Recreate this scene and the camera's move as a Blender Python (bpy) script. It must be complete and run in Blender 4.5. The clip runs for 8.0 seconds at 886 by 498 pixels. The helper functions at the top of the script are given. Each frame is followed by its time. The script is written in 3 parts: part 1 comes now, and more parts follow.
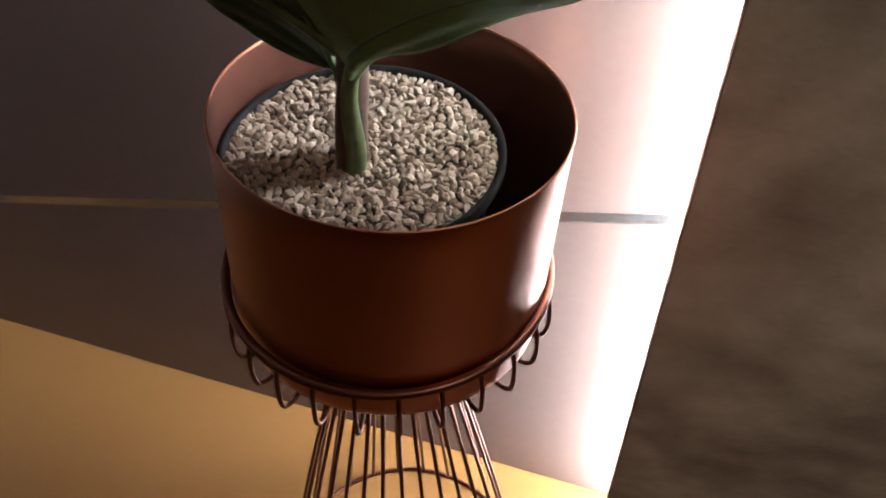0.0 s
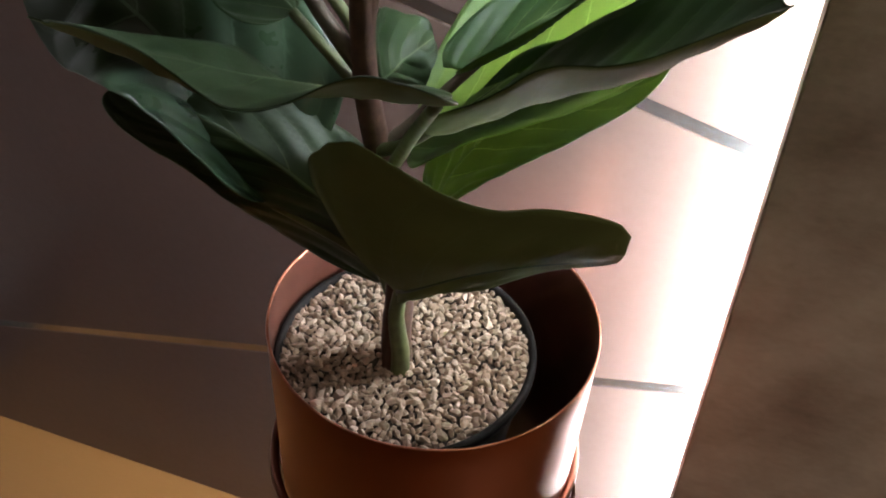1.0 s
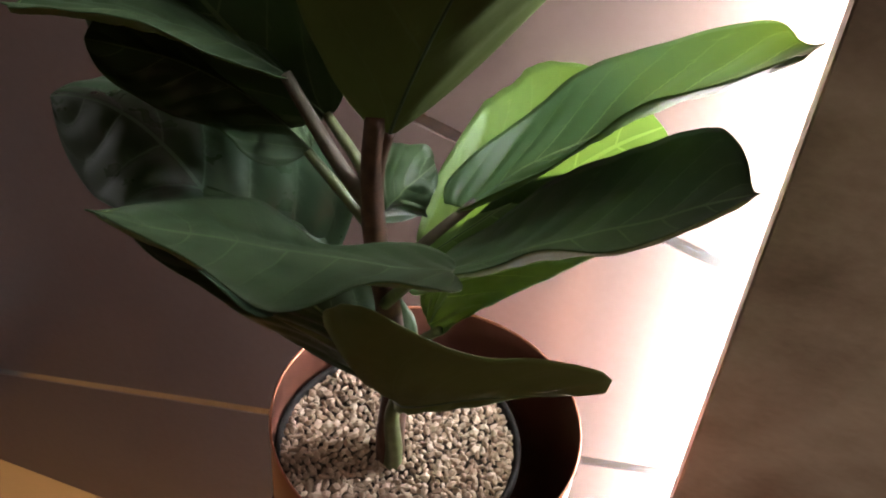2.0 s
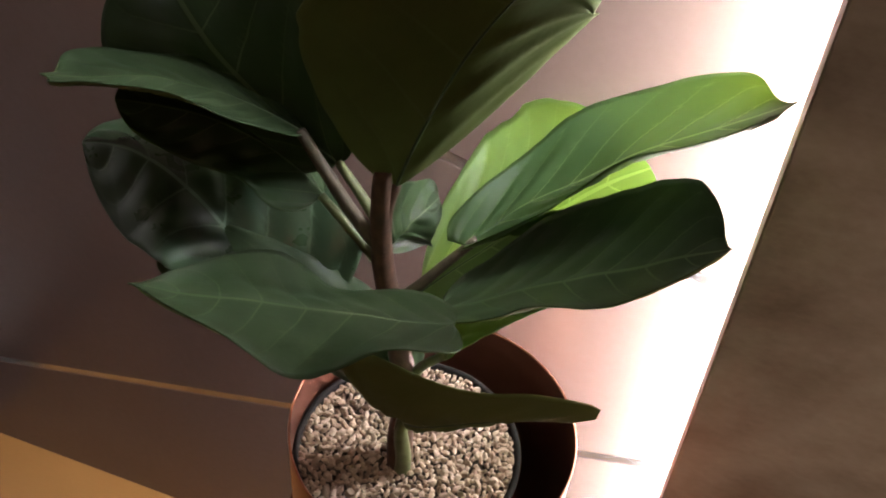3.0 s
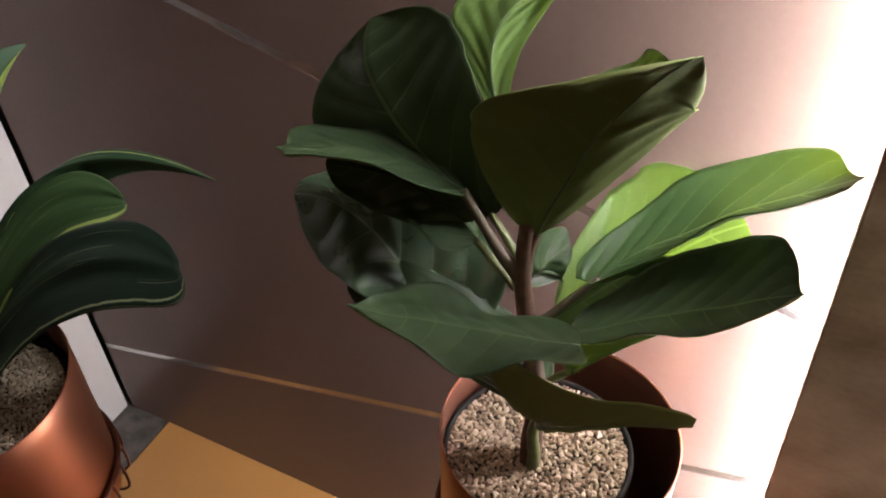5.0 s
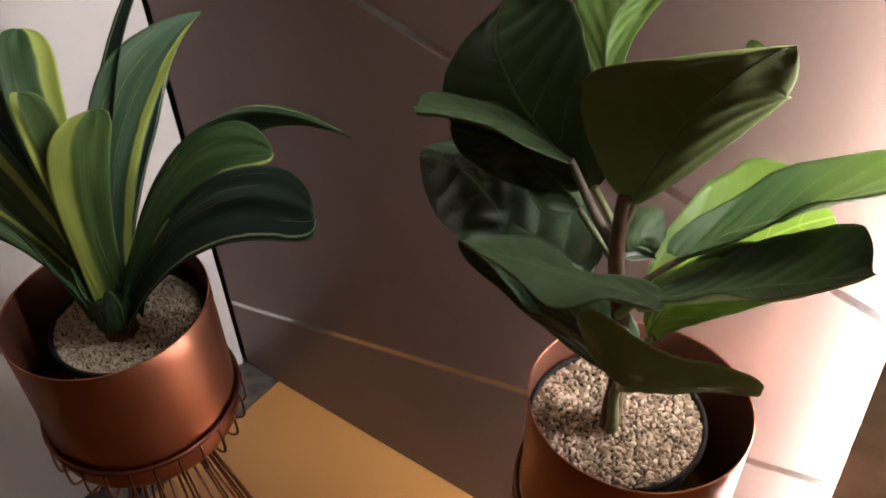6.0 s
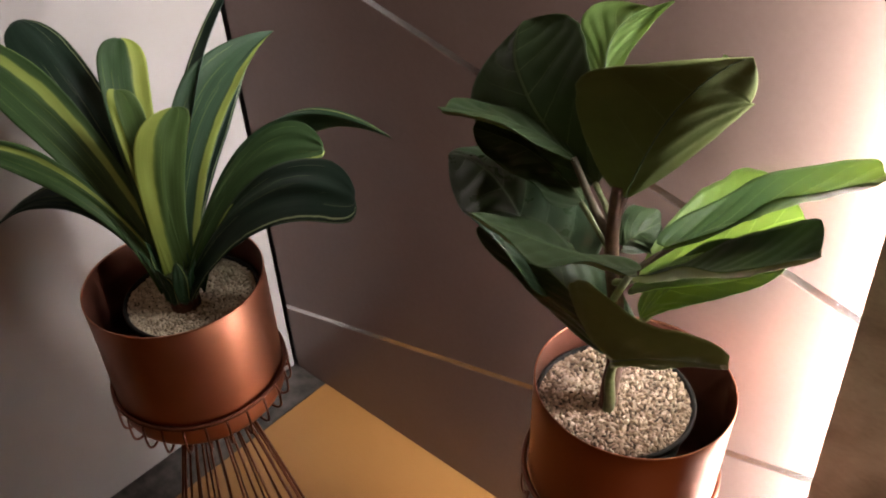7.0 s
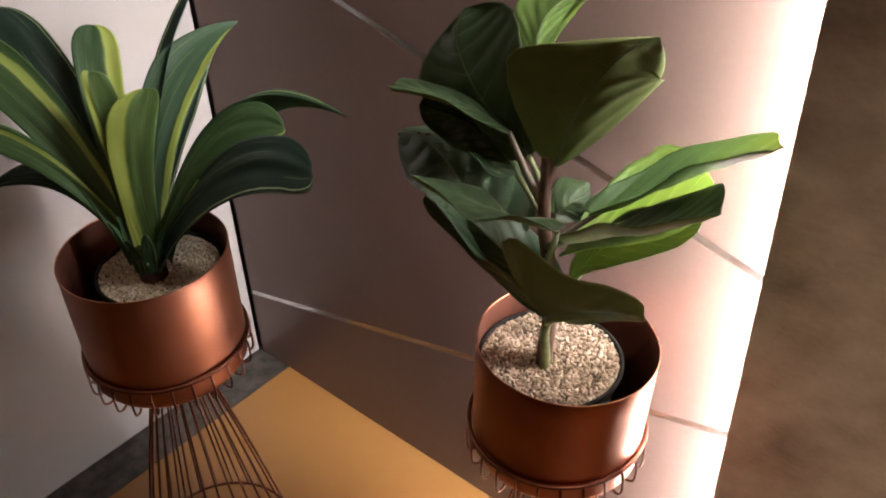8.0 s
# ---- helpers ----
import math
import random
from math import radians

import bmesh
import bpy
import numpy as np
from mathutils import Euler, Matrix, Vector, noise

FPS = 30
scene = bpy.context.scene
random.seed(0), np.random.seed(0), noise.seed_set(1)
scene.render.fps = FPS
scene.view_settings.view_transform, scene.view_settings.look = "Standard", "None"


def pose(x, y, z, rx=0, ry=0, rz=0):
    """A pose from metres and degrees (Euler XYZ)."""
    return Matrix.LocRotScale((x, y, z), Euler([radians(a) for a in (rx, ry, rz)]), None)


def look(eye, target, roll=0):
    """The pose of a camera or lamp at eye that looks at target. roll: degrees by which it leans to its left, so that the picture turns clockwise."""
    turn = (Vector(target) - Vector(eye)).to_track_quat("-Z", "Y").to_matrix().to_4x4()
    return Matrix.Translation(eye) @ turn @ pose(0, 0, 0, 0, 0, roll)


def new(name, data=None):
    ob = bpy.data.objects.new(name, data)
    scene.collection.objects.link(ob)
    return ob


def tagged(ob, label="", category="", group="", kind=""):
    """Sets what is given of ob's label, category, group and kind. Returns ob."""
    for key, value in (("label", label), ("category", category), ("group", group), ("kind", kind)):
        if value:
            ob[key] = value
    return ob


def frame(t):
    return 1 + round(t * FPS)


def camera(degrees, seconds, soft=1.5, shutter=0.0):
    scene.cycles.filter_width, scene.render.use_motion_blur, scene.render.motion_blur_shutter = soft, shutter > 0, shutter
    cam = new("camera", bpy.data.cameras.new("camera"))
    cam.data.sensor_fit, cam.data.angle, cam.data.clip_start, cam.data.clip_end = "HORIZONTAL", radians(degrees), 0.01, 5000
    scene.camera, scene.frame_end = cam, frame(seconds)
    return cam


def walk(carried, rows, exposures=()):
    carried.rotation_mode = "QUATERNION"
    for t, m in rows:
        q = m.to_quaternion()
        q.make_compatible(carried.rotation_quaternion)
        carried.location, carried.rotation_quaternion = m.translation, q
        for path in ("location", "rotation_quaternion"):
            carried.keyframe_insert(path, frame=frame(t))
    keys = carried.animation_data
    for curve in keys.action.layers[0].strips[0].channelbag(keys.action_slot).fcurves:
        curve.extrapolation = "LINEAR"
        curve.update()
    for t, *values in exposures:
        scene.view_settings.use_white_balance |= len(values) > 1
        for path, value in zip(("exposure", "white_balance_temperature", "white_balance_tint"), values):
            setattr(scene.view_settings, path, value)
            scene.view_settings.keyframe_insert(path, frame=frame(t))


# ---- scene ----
cam = camera(52.2, 8.0, soft=2.0)
PATH = [
    (0, (0.218, -0.461, 1.148), (-0.205, 0.856, -0.296), 0.5),
    (0.5, (0.212, -0.451, 1.200), (-0.268, 0.931, -0.163), 1.1),
    (1, (0.197, -0.441, 1.271), (-0.303, 0.954, -0.072), 0.4),
    (1.5, (0.186, -0.432, 1.322), (-0.268, 0.989, -0.010), 3.4),
    (2, (0.180, -0.433, 1.363), (-0.288, 0.993, 0.042), 3.1),
    (3.5, (0.182, -0.437, 1.475), (-0.276, 0.884, 0.045), 1.8),
    (4, (0.195, -0.463, 1.508), (-0.304, 0.826, 0.062), 0.7),
    (4.5, (0.201, -0.504, 1.548), (-0.390, 0.798, 0.149), -1.6),
    (5.8, (0.267, -0.631, 1.583), (-0.662, 0.573, 0.284), -3.9),
    (6, (0.283, -0.649, 1.587), (-0.672, 0.537, 0.290), -3.6),
    (6.5, (0.362, -0.701, 1.601), (-0.695, 0.446, 0.348), -3.9),
    (7, (0.430, -0.745, 1.615), (-0.679, 0.409, 0.415), -3.7),
    (7.5, (0.497, -0.790, 1.627), (-0.588, 0.387, 0.428), -1.6),
    (8, (0.534, -0.815, 1.629), (-0.536, 0.393, 0.448), -2.1),
]
EXPOSURES = [(0.0, -0.84, 5950, 7), (1.0, -0.72, 6200, 9), (2.0, -0.52, 6450, 12), (3.5, -0.46, 6750, 15), (4.5, -0.38, 6800, 16), (6.5, -0.32, 7100, 17), (8.0, -0.08, 7150, 18)]
walk(cam, [(t, look(eye, target, roll)) for t, eye, target, roll in PATH], EXPOSURES)

# ---- world and lamps ----
world = bpy.data.worlds.new("room_dark")
world.use_nodes = True
world.node_tree.nodes["Background"].inputs[0].default_value = (0.02, 0.018, 0.016, 1)
world.node_tree.nodes["Background"].inputs[1].default_value = 0.5
scene.world = world


def area_lamp(name, m, size_x, size_y, watts, colour):
    data = bpy.data.lights.new(name, "AREA")
    data.shape, data.size, data.size_y, data.energy, data.color = "RECTANGLE", size_x, size_y, watts, colour
    ob = new(name, data)
    ob.matrix_world = m
    return ob


# two unseen fill lights, added for dim room light and leaf highlights
area_lamp("overhead_fill_light", look((-0.15, -0.6, 2.5), (-0.10, -0.15, 0.8)), 0.36, 0.36, 0.42, (1.0, 0.85, 0.70))
area_lamp("front_fill_light", look((0.7, -2.3, 2.3), (0.0, -0.1, 0.9)), 0.6, 0.6, 4.2, (1.0, 0.61, 0.36))
# added spot without a known fitting, only to brighten the stone slab
spot = bpy.data.lights.new("slab_fill_spot", "SPOT")
spot.energy, spot.color, spot.spot_size, spot.spot_blend, spot.shadow_soft_size = 150, (1.0, 0.86, 0.70), radians(62), 0.8, 0.06
new("slab_fill_spot", spot).matrix_world = look((1.6, -1.1, 2.4), (1.05, 0.12, 0.5))
LED_STRENGTH = 168.0

# ---- materials ----


class Graph:
    """A short way to write a node material."""

    def __init__(self, name):
        self.mat = bpy.data.materials.new(name)
        self.mat.use_nodes = True
        self.tree = self.mat.node_tree
        self.bsdf = self.tree.nodes["Principled BSDF"]
        self.out = self.tree.nodes["Material Output"]

    def node(self, kind, **values):
        n = self.tree.nodes.new(kind)
        for key, value in values.items():
            n.inputs[key.replace("_", " ")].default_value = value
        return n

    def link(self, a, b):
        self.tree.links.new(a, b)

    def coords(self, which="Object", scale=(1, 1, 1)):
        c = self.tree.nodes.new("ShaderNodeTexCoord")
        m = self.tree.nodes.new("ShaderNodeMapping")
        m.inputs["Scale"].default_value = scale
        self.link(c.outputs[which], m.inputs["Vector"])
        return m.outputs["Vector"]

    def noise(self, vec, scale, detail=4.0, rough=0.55):
        n = self.node("ShaderNodeTexNoise", Scale=scale, Detail=detail, Roughness=rough)
        self.link(vec, n.inputs["Vector"])
        return n.outputs["Fac"]

    def ramp(self, fac, stops):
        r = self.tree.nodes.new("ShaderNodeValToRGB")
        while len(r.color_ramp.elements) < len(stops):
            r.color_ramp.elements.new(0.5)
        for e, (at, c) in zip(r.color_ramp.elements, stops):
            e.position, e.color = at, (*c, 1)
        self.link(fac, r.inputs["Fac"])
        return r.outputs["Color"]

    def math(self, op, a, b=None):
        n = self.tree.nodes.new("ShaderNodeMath")
        n.operation = op
        for i, v in enumerate((a, b)):
            if v is None:
                continue
            if isinstance(v, (int, float)):
                n.inputs[i].default_value = v
            else:
                self.link(v, n.inputs[i])
        return n.outputs[0]

    def mix(self, fac, a, b, blend="MIX"):
        n = self.tree.nodes.new("ShaderNodeMix")
        n.data_type, n.blend_type = "RGBA", blend
        for sock, v in ((n.inputs[0], fac), (n.inputs[6], a), (n.inputs[7], b)):
            if isinstance(v, (int, float)):
                sock.default_value = v
            elif isinstance(v, tuple):
                sock.default_value = (*v, 1)
            else:
                self.link(v, sock)
        return n.outputs[2]

    def bump(self, height, strength, distance=0.002):
        b = self.node("ShaderNodeBump", Strength=strength, Distance=distance)
        self.link(height, b.inputs["Height"])
        self.link(b.outputs["Normal"], self.bsdf.inputs["Normal"])

    def set(self, colour=None, rough=None, **values):
        for key, v in (("Base Color", colour), ("Roughness", rough)):
            if v is None:
                continue
            if isinstance(v, tuple):
                self.bsdf.inputs[key].default_value = (*v, 1)
            elif isinstance(v, (int, float)):
                self.bsdf.inputs[key].default_value = v
            else:
                self.link(v, self.bsdf.inputs[key])
        for key, v in values.items():
            self.bsdf.inputs[key.replace("_", " ")].default_value = v
        return self.mat


def tile_material():
    g = Graph("taupe_polished_tile")
    v = g.coords()
    big, fine = g.noise(v, 2.2, 5), g.noise(v, 90, 3)
    col = g.ramp(big, [(0.25, (0.132, 0.088, 0.075)), (0.75, (0.163, 0.111, 0.096))])
    col = g.mix(0.08, col, g.ramp(fine, [(0.3, (0.10, 0.07, 0.06)), (0.7, (0.20, 0.145, 0.125))]))
    g.bump(g.noise(v, 14, 3), 0.06, 0.002)
    rough = g.math("ADD", g.math("MULTIPLY", g.noise(v, 7, 4), 0.08), 0.17)
    return g.set(col, rough, Specular_IOR_Level=0.2)


def seam_material():
    g = Graph("brushed_steel_trim")
    v = g.coords()
    return g.set(g.ramp(g.noise(v, 40, 5), [(0.3, (0.60, 0.58, 0.57)), (0.7, (0.72, 0.70, 0.69))]), 0.20, Metallic=0.95)


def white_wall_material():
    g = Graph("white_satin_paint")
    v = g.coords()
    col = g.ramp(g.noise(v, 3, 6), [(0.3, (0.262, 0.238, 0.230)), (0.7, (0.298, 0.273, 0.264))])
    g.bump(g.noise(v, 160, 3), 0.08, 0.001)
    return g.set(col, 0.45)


def plain(name, colour, rough, noise_scale=30, spread=0.2, bump=0.0, **values):
    g = Graph(name)
    v = g.coords()
    lo, hi = tuple(c * (1 - spread) for c in colour), tuple(c * (1 + spread) for c in colour)
    f = g.noise(v, noise_scale, 5)
    if bump:
        g.bump(f, bump, 0.002)
    return g.set(g.ramp(f, [(0.3, lo), (0.7, hi)]), rough, **values)


def floor_material():
    g = Graph("honey_yellow_floor")
    v = g.coords()
    grain = g.noise(g.coords("Object", (3, 40, 1)), 6, 5)
    col = g.ramp(g.noise(v, 1.6, 4), [(0.3, (0.258, 0.114, 0.031)), (0.7, (0.312, 0.150, 0.046))])
    col = g.mix(0.03, col, g.ramp(grain, [(0.3, (0.34, 0.17, 0.05)), (0.7, (0.60, 0.37, 0.15))]))
    g.bump(g.noise(v, 26, 3), 0.03, 0.001)
    return g.set(col, 0.42)


def stone_material():
    g = Graph("brown_clouded_stone")
    v = g.coords("Object", (0.9, 1, 1.5))
    big, mid, fine = g.noise(v, 3.2, 8, 0.62), g.noise(v, 13, 6, 0.6), g.noise(v, 120, 3)
    col = g.ramp(big, [(0.36, (0.15, 0.108, 0.080)), (0.49, (0.34, 0.270, 0.215)), (0.66, (0.47, 0.39, 0.32))])
    col = g.mix(0.45, col, g.ramp(mid, [(0.35, (0.19, 0.145, 0.11)), (0.65, (0.44, 0.37, 0.3))]))
    col = g.mix(0.1, col, g.ramp(fine, [(0.35, (0.08, 0.06, 0.045)), (0.65, (0.32, 0.27, 0.22))]))
    g.bump(g.math("ADD", mid, g.math("MULTIPLY", fine, 0.3)), 0.25, 0.002)
    return g.set(col, g.math("ADD", g.math("MULTIPLY", mid, 0.25), 0.5))


def copper_material(name, colour, rough, aniso=0.6):
    g = Graph(name)
    streak = g.noise(g.coords("Object", (2, 2, 420)), 3, 3)
    smudge = g.noise(g.coords(), 14, 5)
    col = g.mix(0.35, colour, g.ramp(smudge, [(0.3, tuple(c * 0.8 for c in colour)), (0.75, tuple(min(1, c * 1.12) for c in colour))]))
    r = g.math("ADD", g.math("MULTIPLY", streak, 0.02), g.math("ADD", g.math("MULTIPLY", smudge, 0.08), rough - 0.06))
    return g.set(col, r, Metallic=1.0, Anisotropic=aniso)


def pebble_material(name, a, b, c):
    g = Graph(name)
    geo = g.tree.nodes.new("ShaderNodeNewGeometry")
    col = g.ramp(geo.outputs["Random Per Island"], [(0.0, a), (0.5, b), (1.0, c)])
    f = g.noise(g.coords(), 260, 4)
    col = g.mix(0.3, col, g.ramp(f, [(0.3, tuple(x * 0.62 for x in a)), (0.7, tuple(min(1, x * 1.2) for x in b))]))
    g.bump(f, 0.3, 0.001)
    return g.set(col, 0.75)


def vein_mask(g):
    """1 on the midrib and the side veins of a leaf; its UV map counts the side veins along u and crosses the blade along v."""
    sep = g.tree.nodes.new("ShaderNodeSeparateXYZ")
    g.link(g.coords("UV"), sep.inputs[0])
    side = g.math("MULTIPLY", g.math("ABSOLUTE", g.math("SUBTRACT", sep.outputs[1], 0.5)), 2.0)
    rib = g.math("LESS_THAN", side, 0.022)
    waver = g.math("MULTIPLY", g.math("SUBTRACT", g.noise(g.coords("UV", (0.7, 3, 1)), 1.6, 2), 0.5), 0.14)
    ph = g.math("FRACT", g.math("ADD", waver, sep.outputs[0]))
    near = g.math("SUBTRACT", 0.5, g.math("ABSOLUTE", g.math("SUBTRACT", ph, 0.5)))
    lateral = g.math("MULTIPLY", g.math("LESS_THAN", near, 0.026), g.math("SUBTRACT", 1.0, side))
    # short fine veins that branch off towards the next side vein
    fine = g.noise(g.coords("UV", (2.2, 62, 1)), 1.0, 3)
    twig = g.math("MULTIPLY", g.math("GREATER_THAN", fine, 0.60), g.math("SUBTRACT", 1.0, g.math("MINIMUM", g.math("MULTIPLY", near, 4.5), 1.0)))
    mask = g.math("MAXIMUM", rib, g.math("MAXIMUM", g.math("MULTIPLY", lateral, 0.8), g.math("MULTIPLY", twig, 0.30)))
    return mask, near


def leaf_material(name, dark, light, vein, through_colour, through_amount, rough, gloss=0.5, crumple=0.8):
    g = Graph(name)
    v = g.coords()
    mask, near = vein_mask(g)
    col = g.ramp(g.noise(v, 22, 5), [(0.3, dark), (0.72, light)])
    col = g.mix(g.math("MULTIPLY", mask, 0.8), col, vein)
    relief = g.math("ADD", g.math("MULTIPLY", g.noise(v, 240, 3), 0.10), g.math("MULTIPLY", mask, -0.25))
    relief = g.math("ADD", relief, g.math("ADD", g.math("MULTIPLY", near, 0.7), g.math("MULTIPLY", g.noise(v, 38, 3), crumple)))
    g.bump(relief, 0.30, 0.0020)
    g.set(col, g.math("ADD", g.math("MULTIPLY", g.noise(v, 35, 3), 0.15), rough - 0.07), Specular_IOR_Level=gloss)
    t = g.tree.nodes.new("ShaderNodeBsdfTranslucent")
    g.link(g.mix(g.math("MULTIPLY", mask, 0.5), through_colour, tuple(min(1, c * 1.5) for c in through_colour)), t.inputs["Color"])
    m = g.tree.nodes.new("ShaderNodeMixShader")
    m.inputs[0].default_value = through_amount
    g.link(g.bsdf.outputs[0], m.inputs[1])
    g.link(t.outputs[0], m.inputs[2])
    g.link(m.outputs[0], g.out.inputs["Surface"])
    return g.mat


def strap_material(name, stripe_at, stripe_width, green, yellow, rough=0.36):
    """A long leaf: green with a lengthwise yellow stripe and fine pale lines."""
    g = Graph(name)
    sep = g.tree.nodes.new("ShaderNodeSeparateXYZ")
    g.link(g.coords("UV"), sep.inputs[0])
    v = sep.outputs[1]
    wob = g.math("MULTIPLY", g.math("SUBTRACT", g.noise(g.coords("UV", (3, 1, 1)), 4, 3), 0.5), 0.07)
    d = g.math("ABSOLUTE", g.math("SUBTRACT", g.math("ADD", v, wob), stripe_at))
    inside = g.math("SUBTRACT", 1.0, g.math("SMOOTH_MIN", g.math("DIVIDE", d, stripe_width), 1.0))
    inside = g.math("MINIMUM", g.math("MULTIPLY", g.math("MAXIMUM", inside, 0.0), 5.0), 1.0)
    lines = g.noise(g.coords("UV", (1.2, 46, 1)), 1.0, 3)
    col = g.ramp(lines, [(0.36, tuple(c * 0.82 for c in green)), (0.62, tuple(c * 1.12 for c in green))])
    hair = g.math("GREATER_THAN", g.noise(g.coords("UV", (0.9, 44, 1)), 1.0, 1), 0.70)
    col = g.mix(g.math("MULTIPLY", hair, 0.42), col, yellow)
    col = g.mix(g.math("MULTIPLY", inside, 0.85), col, g.ramp(lines, [(0.35, tuple(c * 0.9 for c in yellow)), (0.65, tuple(c * 1.06 for c in yellow))]))
    g.bump(lines, 0.06, 0.001)
    g.set(col, g.math("ADD", g.math("MULTIPLY", g.noise(g.coords(), 60, 3), 0.14), rough + 0.04), Specular_IOR_Level=0.2)
    t = g.tree.nodes.new("ShaderNodeBsdfTranslucent")
    g.link(col, t.inputs["Color"])
    m = g.tree.nodes.new("ShaderNodeMixShader")
    m.inputs[0].default_value = 0.11
    g.link(g.bsdf.outputs[0], m.inputs[1])
    g.link(t.outputs[0], m.inputs[2])
    g.link(m.outputs[0], g.out.inputs["Surface"])
    return g.mat


def glow_material(strength):
    g = Graph("cool_white_led")
    return g.set((0.9, 0.9, 0.9), 0.5, Emission_Color=(0.94, 0.975, 1.0, 1), Emission_Strength=strength)


TILE, SEAM, WHITE = tile_material(), seam_material(), white_wall_material()
FLOOR, STONE, LED = floor_material(), stone_material(), glow_material(LED_STRENGTH)
GRANITE = plain("dark_granite", (0.046, 0.039, 0.034), 0.5, 34, 0.7)
BLACK = plain("black_joint", (0.012, 0.011, 0.011), 0.6)
# tones of the added room surfaces, set by how much light they bounce
BOUNCE_WALL = plain("bounce_wall_tone", (0.15, 0.125, 0.105), 0.8, 4)
CEILING = plain("bounce_ceiling_tone", (0.52, 0.49, 0.46), 0.9, 4, 0.05)
COPPER = copper_material("brushed_copper", (0.45, 0.180, 0.108), 0.34, 0.75)
COPPER_WIRE = copper_material("dark_copper_wire", (0.16, 0.062, 0.040), 0.4, 0.0)
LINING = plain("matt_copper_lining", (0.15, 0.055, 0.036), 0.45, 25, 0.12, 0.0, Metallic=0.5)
SOIL = plain("dark_soil", (0.05, 0.038, 0.028), 0.9, 120, 0.4, 0.5)
PLASTIC = plain("black_nursery_plastic", (0.013, 0.011, 0.010), 0.72, 40, 0.3, 0.0, Specular_IOR_Level=0.12)
PEBBLE = pebble_material("cream_pebbles", (0.18, 0.117, 0.080), (0.31, 0.226, 0.162), (0.47, 0.37, 0.28))
GRIT = pebble_material("sand_pebbles", (0.27, 0.21, 0.145), (0.40, 0.33, 0.235), (0.52, 0.44, 0.33))
LEAF_TOP = leaf_material("fig_leaf_top", (0.020, 0.035, 0.016), (0.031, 0.052, 0.022), (0.09, 0.125, 0.06), (0.30, 0.40, 0.12), 0.07, 0.46, 0.18)
LEAF_GLOSS = leaf_material("fig_leaf_glossy", (0.028, 0.050, 0.027), (0.040, 0.068, 0.036), (0.12, 0.18, 0.12), (0.26, 0.40, 0.12), 0.06, 0.29, 0.5, 0.2)
LEAF_UNDER = leaf_material("fig_leaf_underside", (0.112, 0.140, 0.047), (0.148, 0.180, 0.062), (0.15, 0.19, 0.08), (0.24, 0.30, 0.07), 0.07, 0.62, 0.14)
# lit copies of the leaf: light from behind put into colour and translucency
LEAF_LIT = leaf_material("fig_leaf_lit", (0.085, 0.15, 0.040), (0.115, 0.20, 0.055), (0.30, 0.40, 0.17), (0.50, 0.62, 0.24), 0.32, 0.46, 0.3)
LEAF_MID = leaf_material("fig_leaf_mid", (0.019, 0.044, 0.014), (0.030, 0.064, 0.020), (0.20, 0.27, 0.10), (0.42, 0.52, 0.15), 0.17, 0.44, 0.22)
PETIOLE = plain("brown_green_petiole", (0.060, 0.046, 0.026), 0.65, 70, 0.35, 0.3)
BARK = plain("brown_red_bark", (0.080, 0.038, 0.023), 0.75, 90, 0.4, 0.4)
GREEN_STEM = plain("green_stem", (0.085, 0.10, 0.035), 0.5, 70, 0.35, 0.3)
STRAP_STEM = plain("brown_green_stem", (0.040, 0.055, 0.024), 0.55, 60, 0.45, 0.3)
RIB = plain("pale_midrib", (0.060, 0.095, 0.040), 0.5, 60, 0.2)
STRAP_DARK = strap_material("strap_leaf_dark", 0.93, 0.012, (0.012, 0.027, 0.018), (0.30, 0.36, 0.20), 0.28)
STRAP_EDGE = strap_material("strap_leaf_edged", 0.12, 0.022, (0.026, 0.062, 0.030), (0.38, 0.44, 0.16), 0.34)
STRAP_BAND = strap_material("strap_leaf_banded", 0.70, 0.10, (0.036, 0.078, 0.027), (0.27, 0.34, 0.085), 0.40)
STRAP_RIGHT = strap_material("strap_leaf_one_side", 0.86, 0.15, (0.028, 0.064, 0.024), (0.29, 0.35, 0.075), 0.40)
STRAP_RIM = strap_material("strap_leaf_rimmed", 0.88, 0.09, (0.024, 0.055, 0.027), (0.30, 0.37, 0.085), 0.42)
STRAP_LEFT = strap_material("strap_leaf_yellow", 0.16, 0.20, (0.050, 0.092, 0.027), (0.24, 0.30, 0.065), 0.42)
STRAP_SOFT = strap_material("strap_leaf_soft", 0.93, 0.035, (0.034, 0.073, 0.026), (0.28, 0.35, 0.10), 0.42)

# ---- mesh helpers ----


def mesh_object(name, bm, material, parent=None, label="", smooth=False):
    data = bpy.data.meshes.new(name)
    bm.to_mesh(data)
    bm.free()
    for m in material if isinstance(material, (list, tuple)) else (material,):
        data.materials.append(m)
    if smooth:
        data.polygons.foreach_set("use_smooth", [True] * len(data.polygons))
    ob = new(name, data)
    ob.parent = parent
    return tagged(ob, label)


def part(name, bm, material, parent, label="", smooth=True):
    return mesh_object(name, bm, material, parent, label, smooth)


def empty(name, at=(0, 0, 0)):
    ob = new(name)
    ob.location = at
    return ob


def box(lo, hi, bevel=0.0):
    bm = bmesh.new()
    bmesh.ops.create_cube(bm, size=1)
    for v in bm.verts:
        v.co = Vector([(a + b) / 2 + c * (b - a) for a, b, c in zip(lo, hi, v.co)])
    if bevel:
        bmesh.ops.bevel(bm, geom=bm.edges[:], offset=bevel, segments=2, affect="EDGES")
    return bm


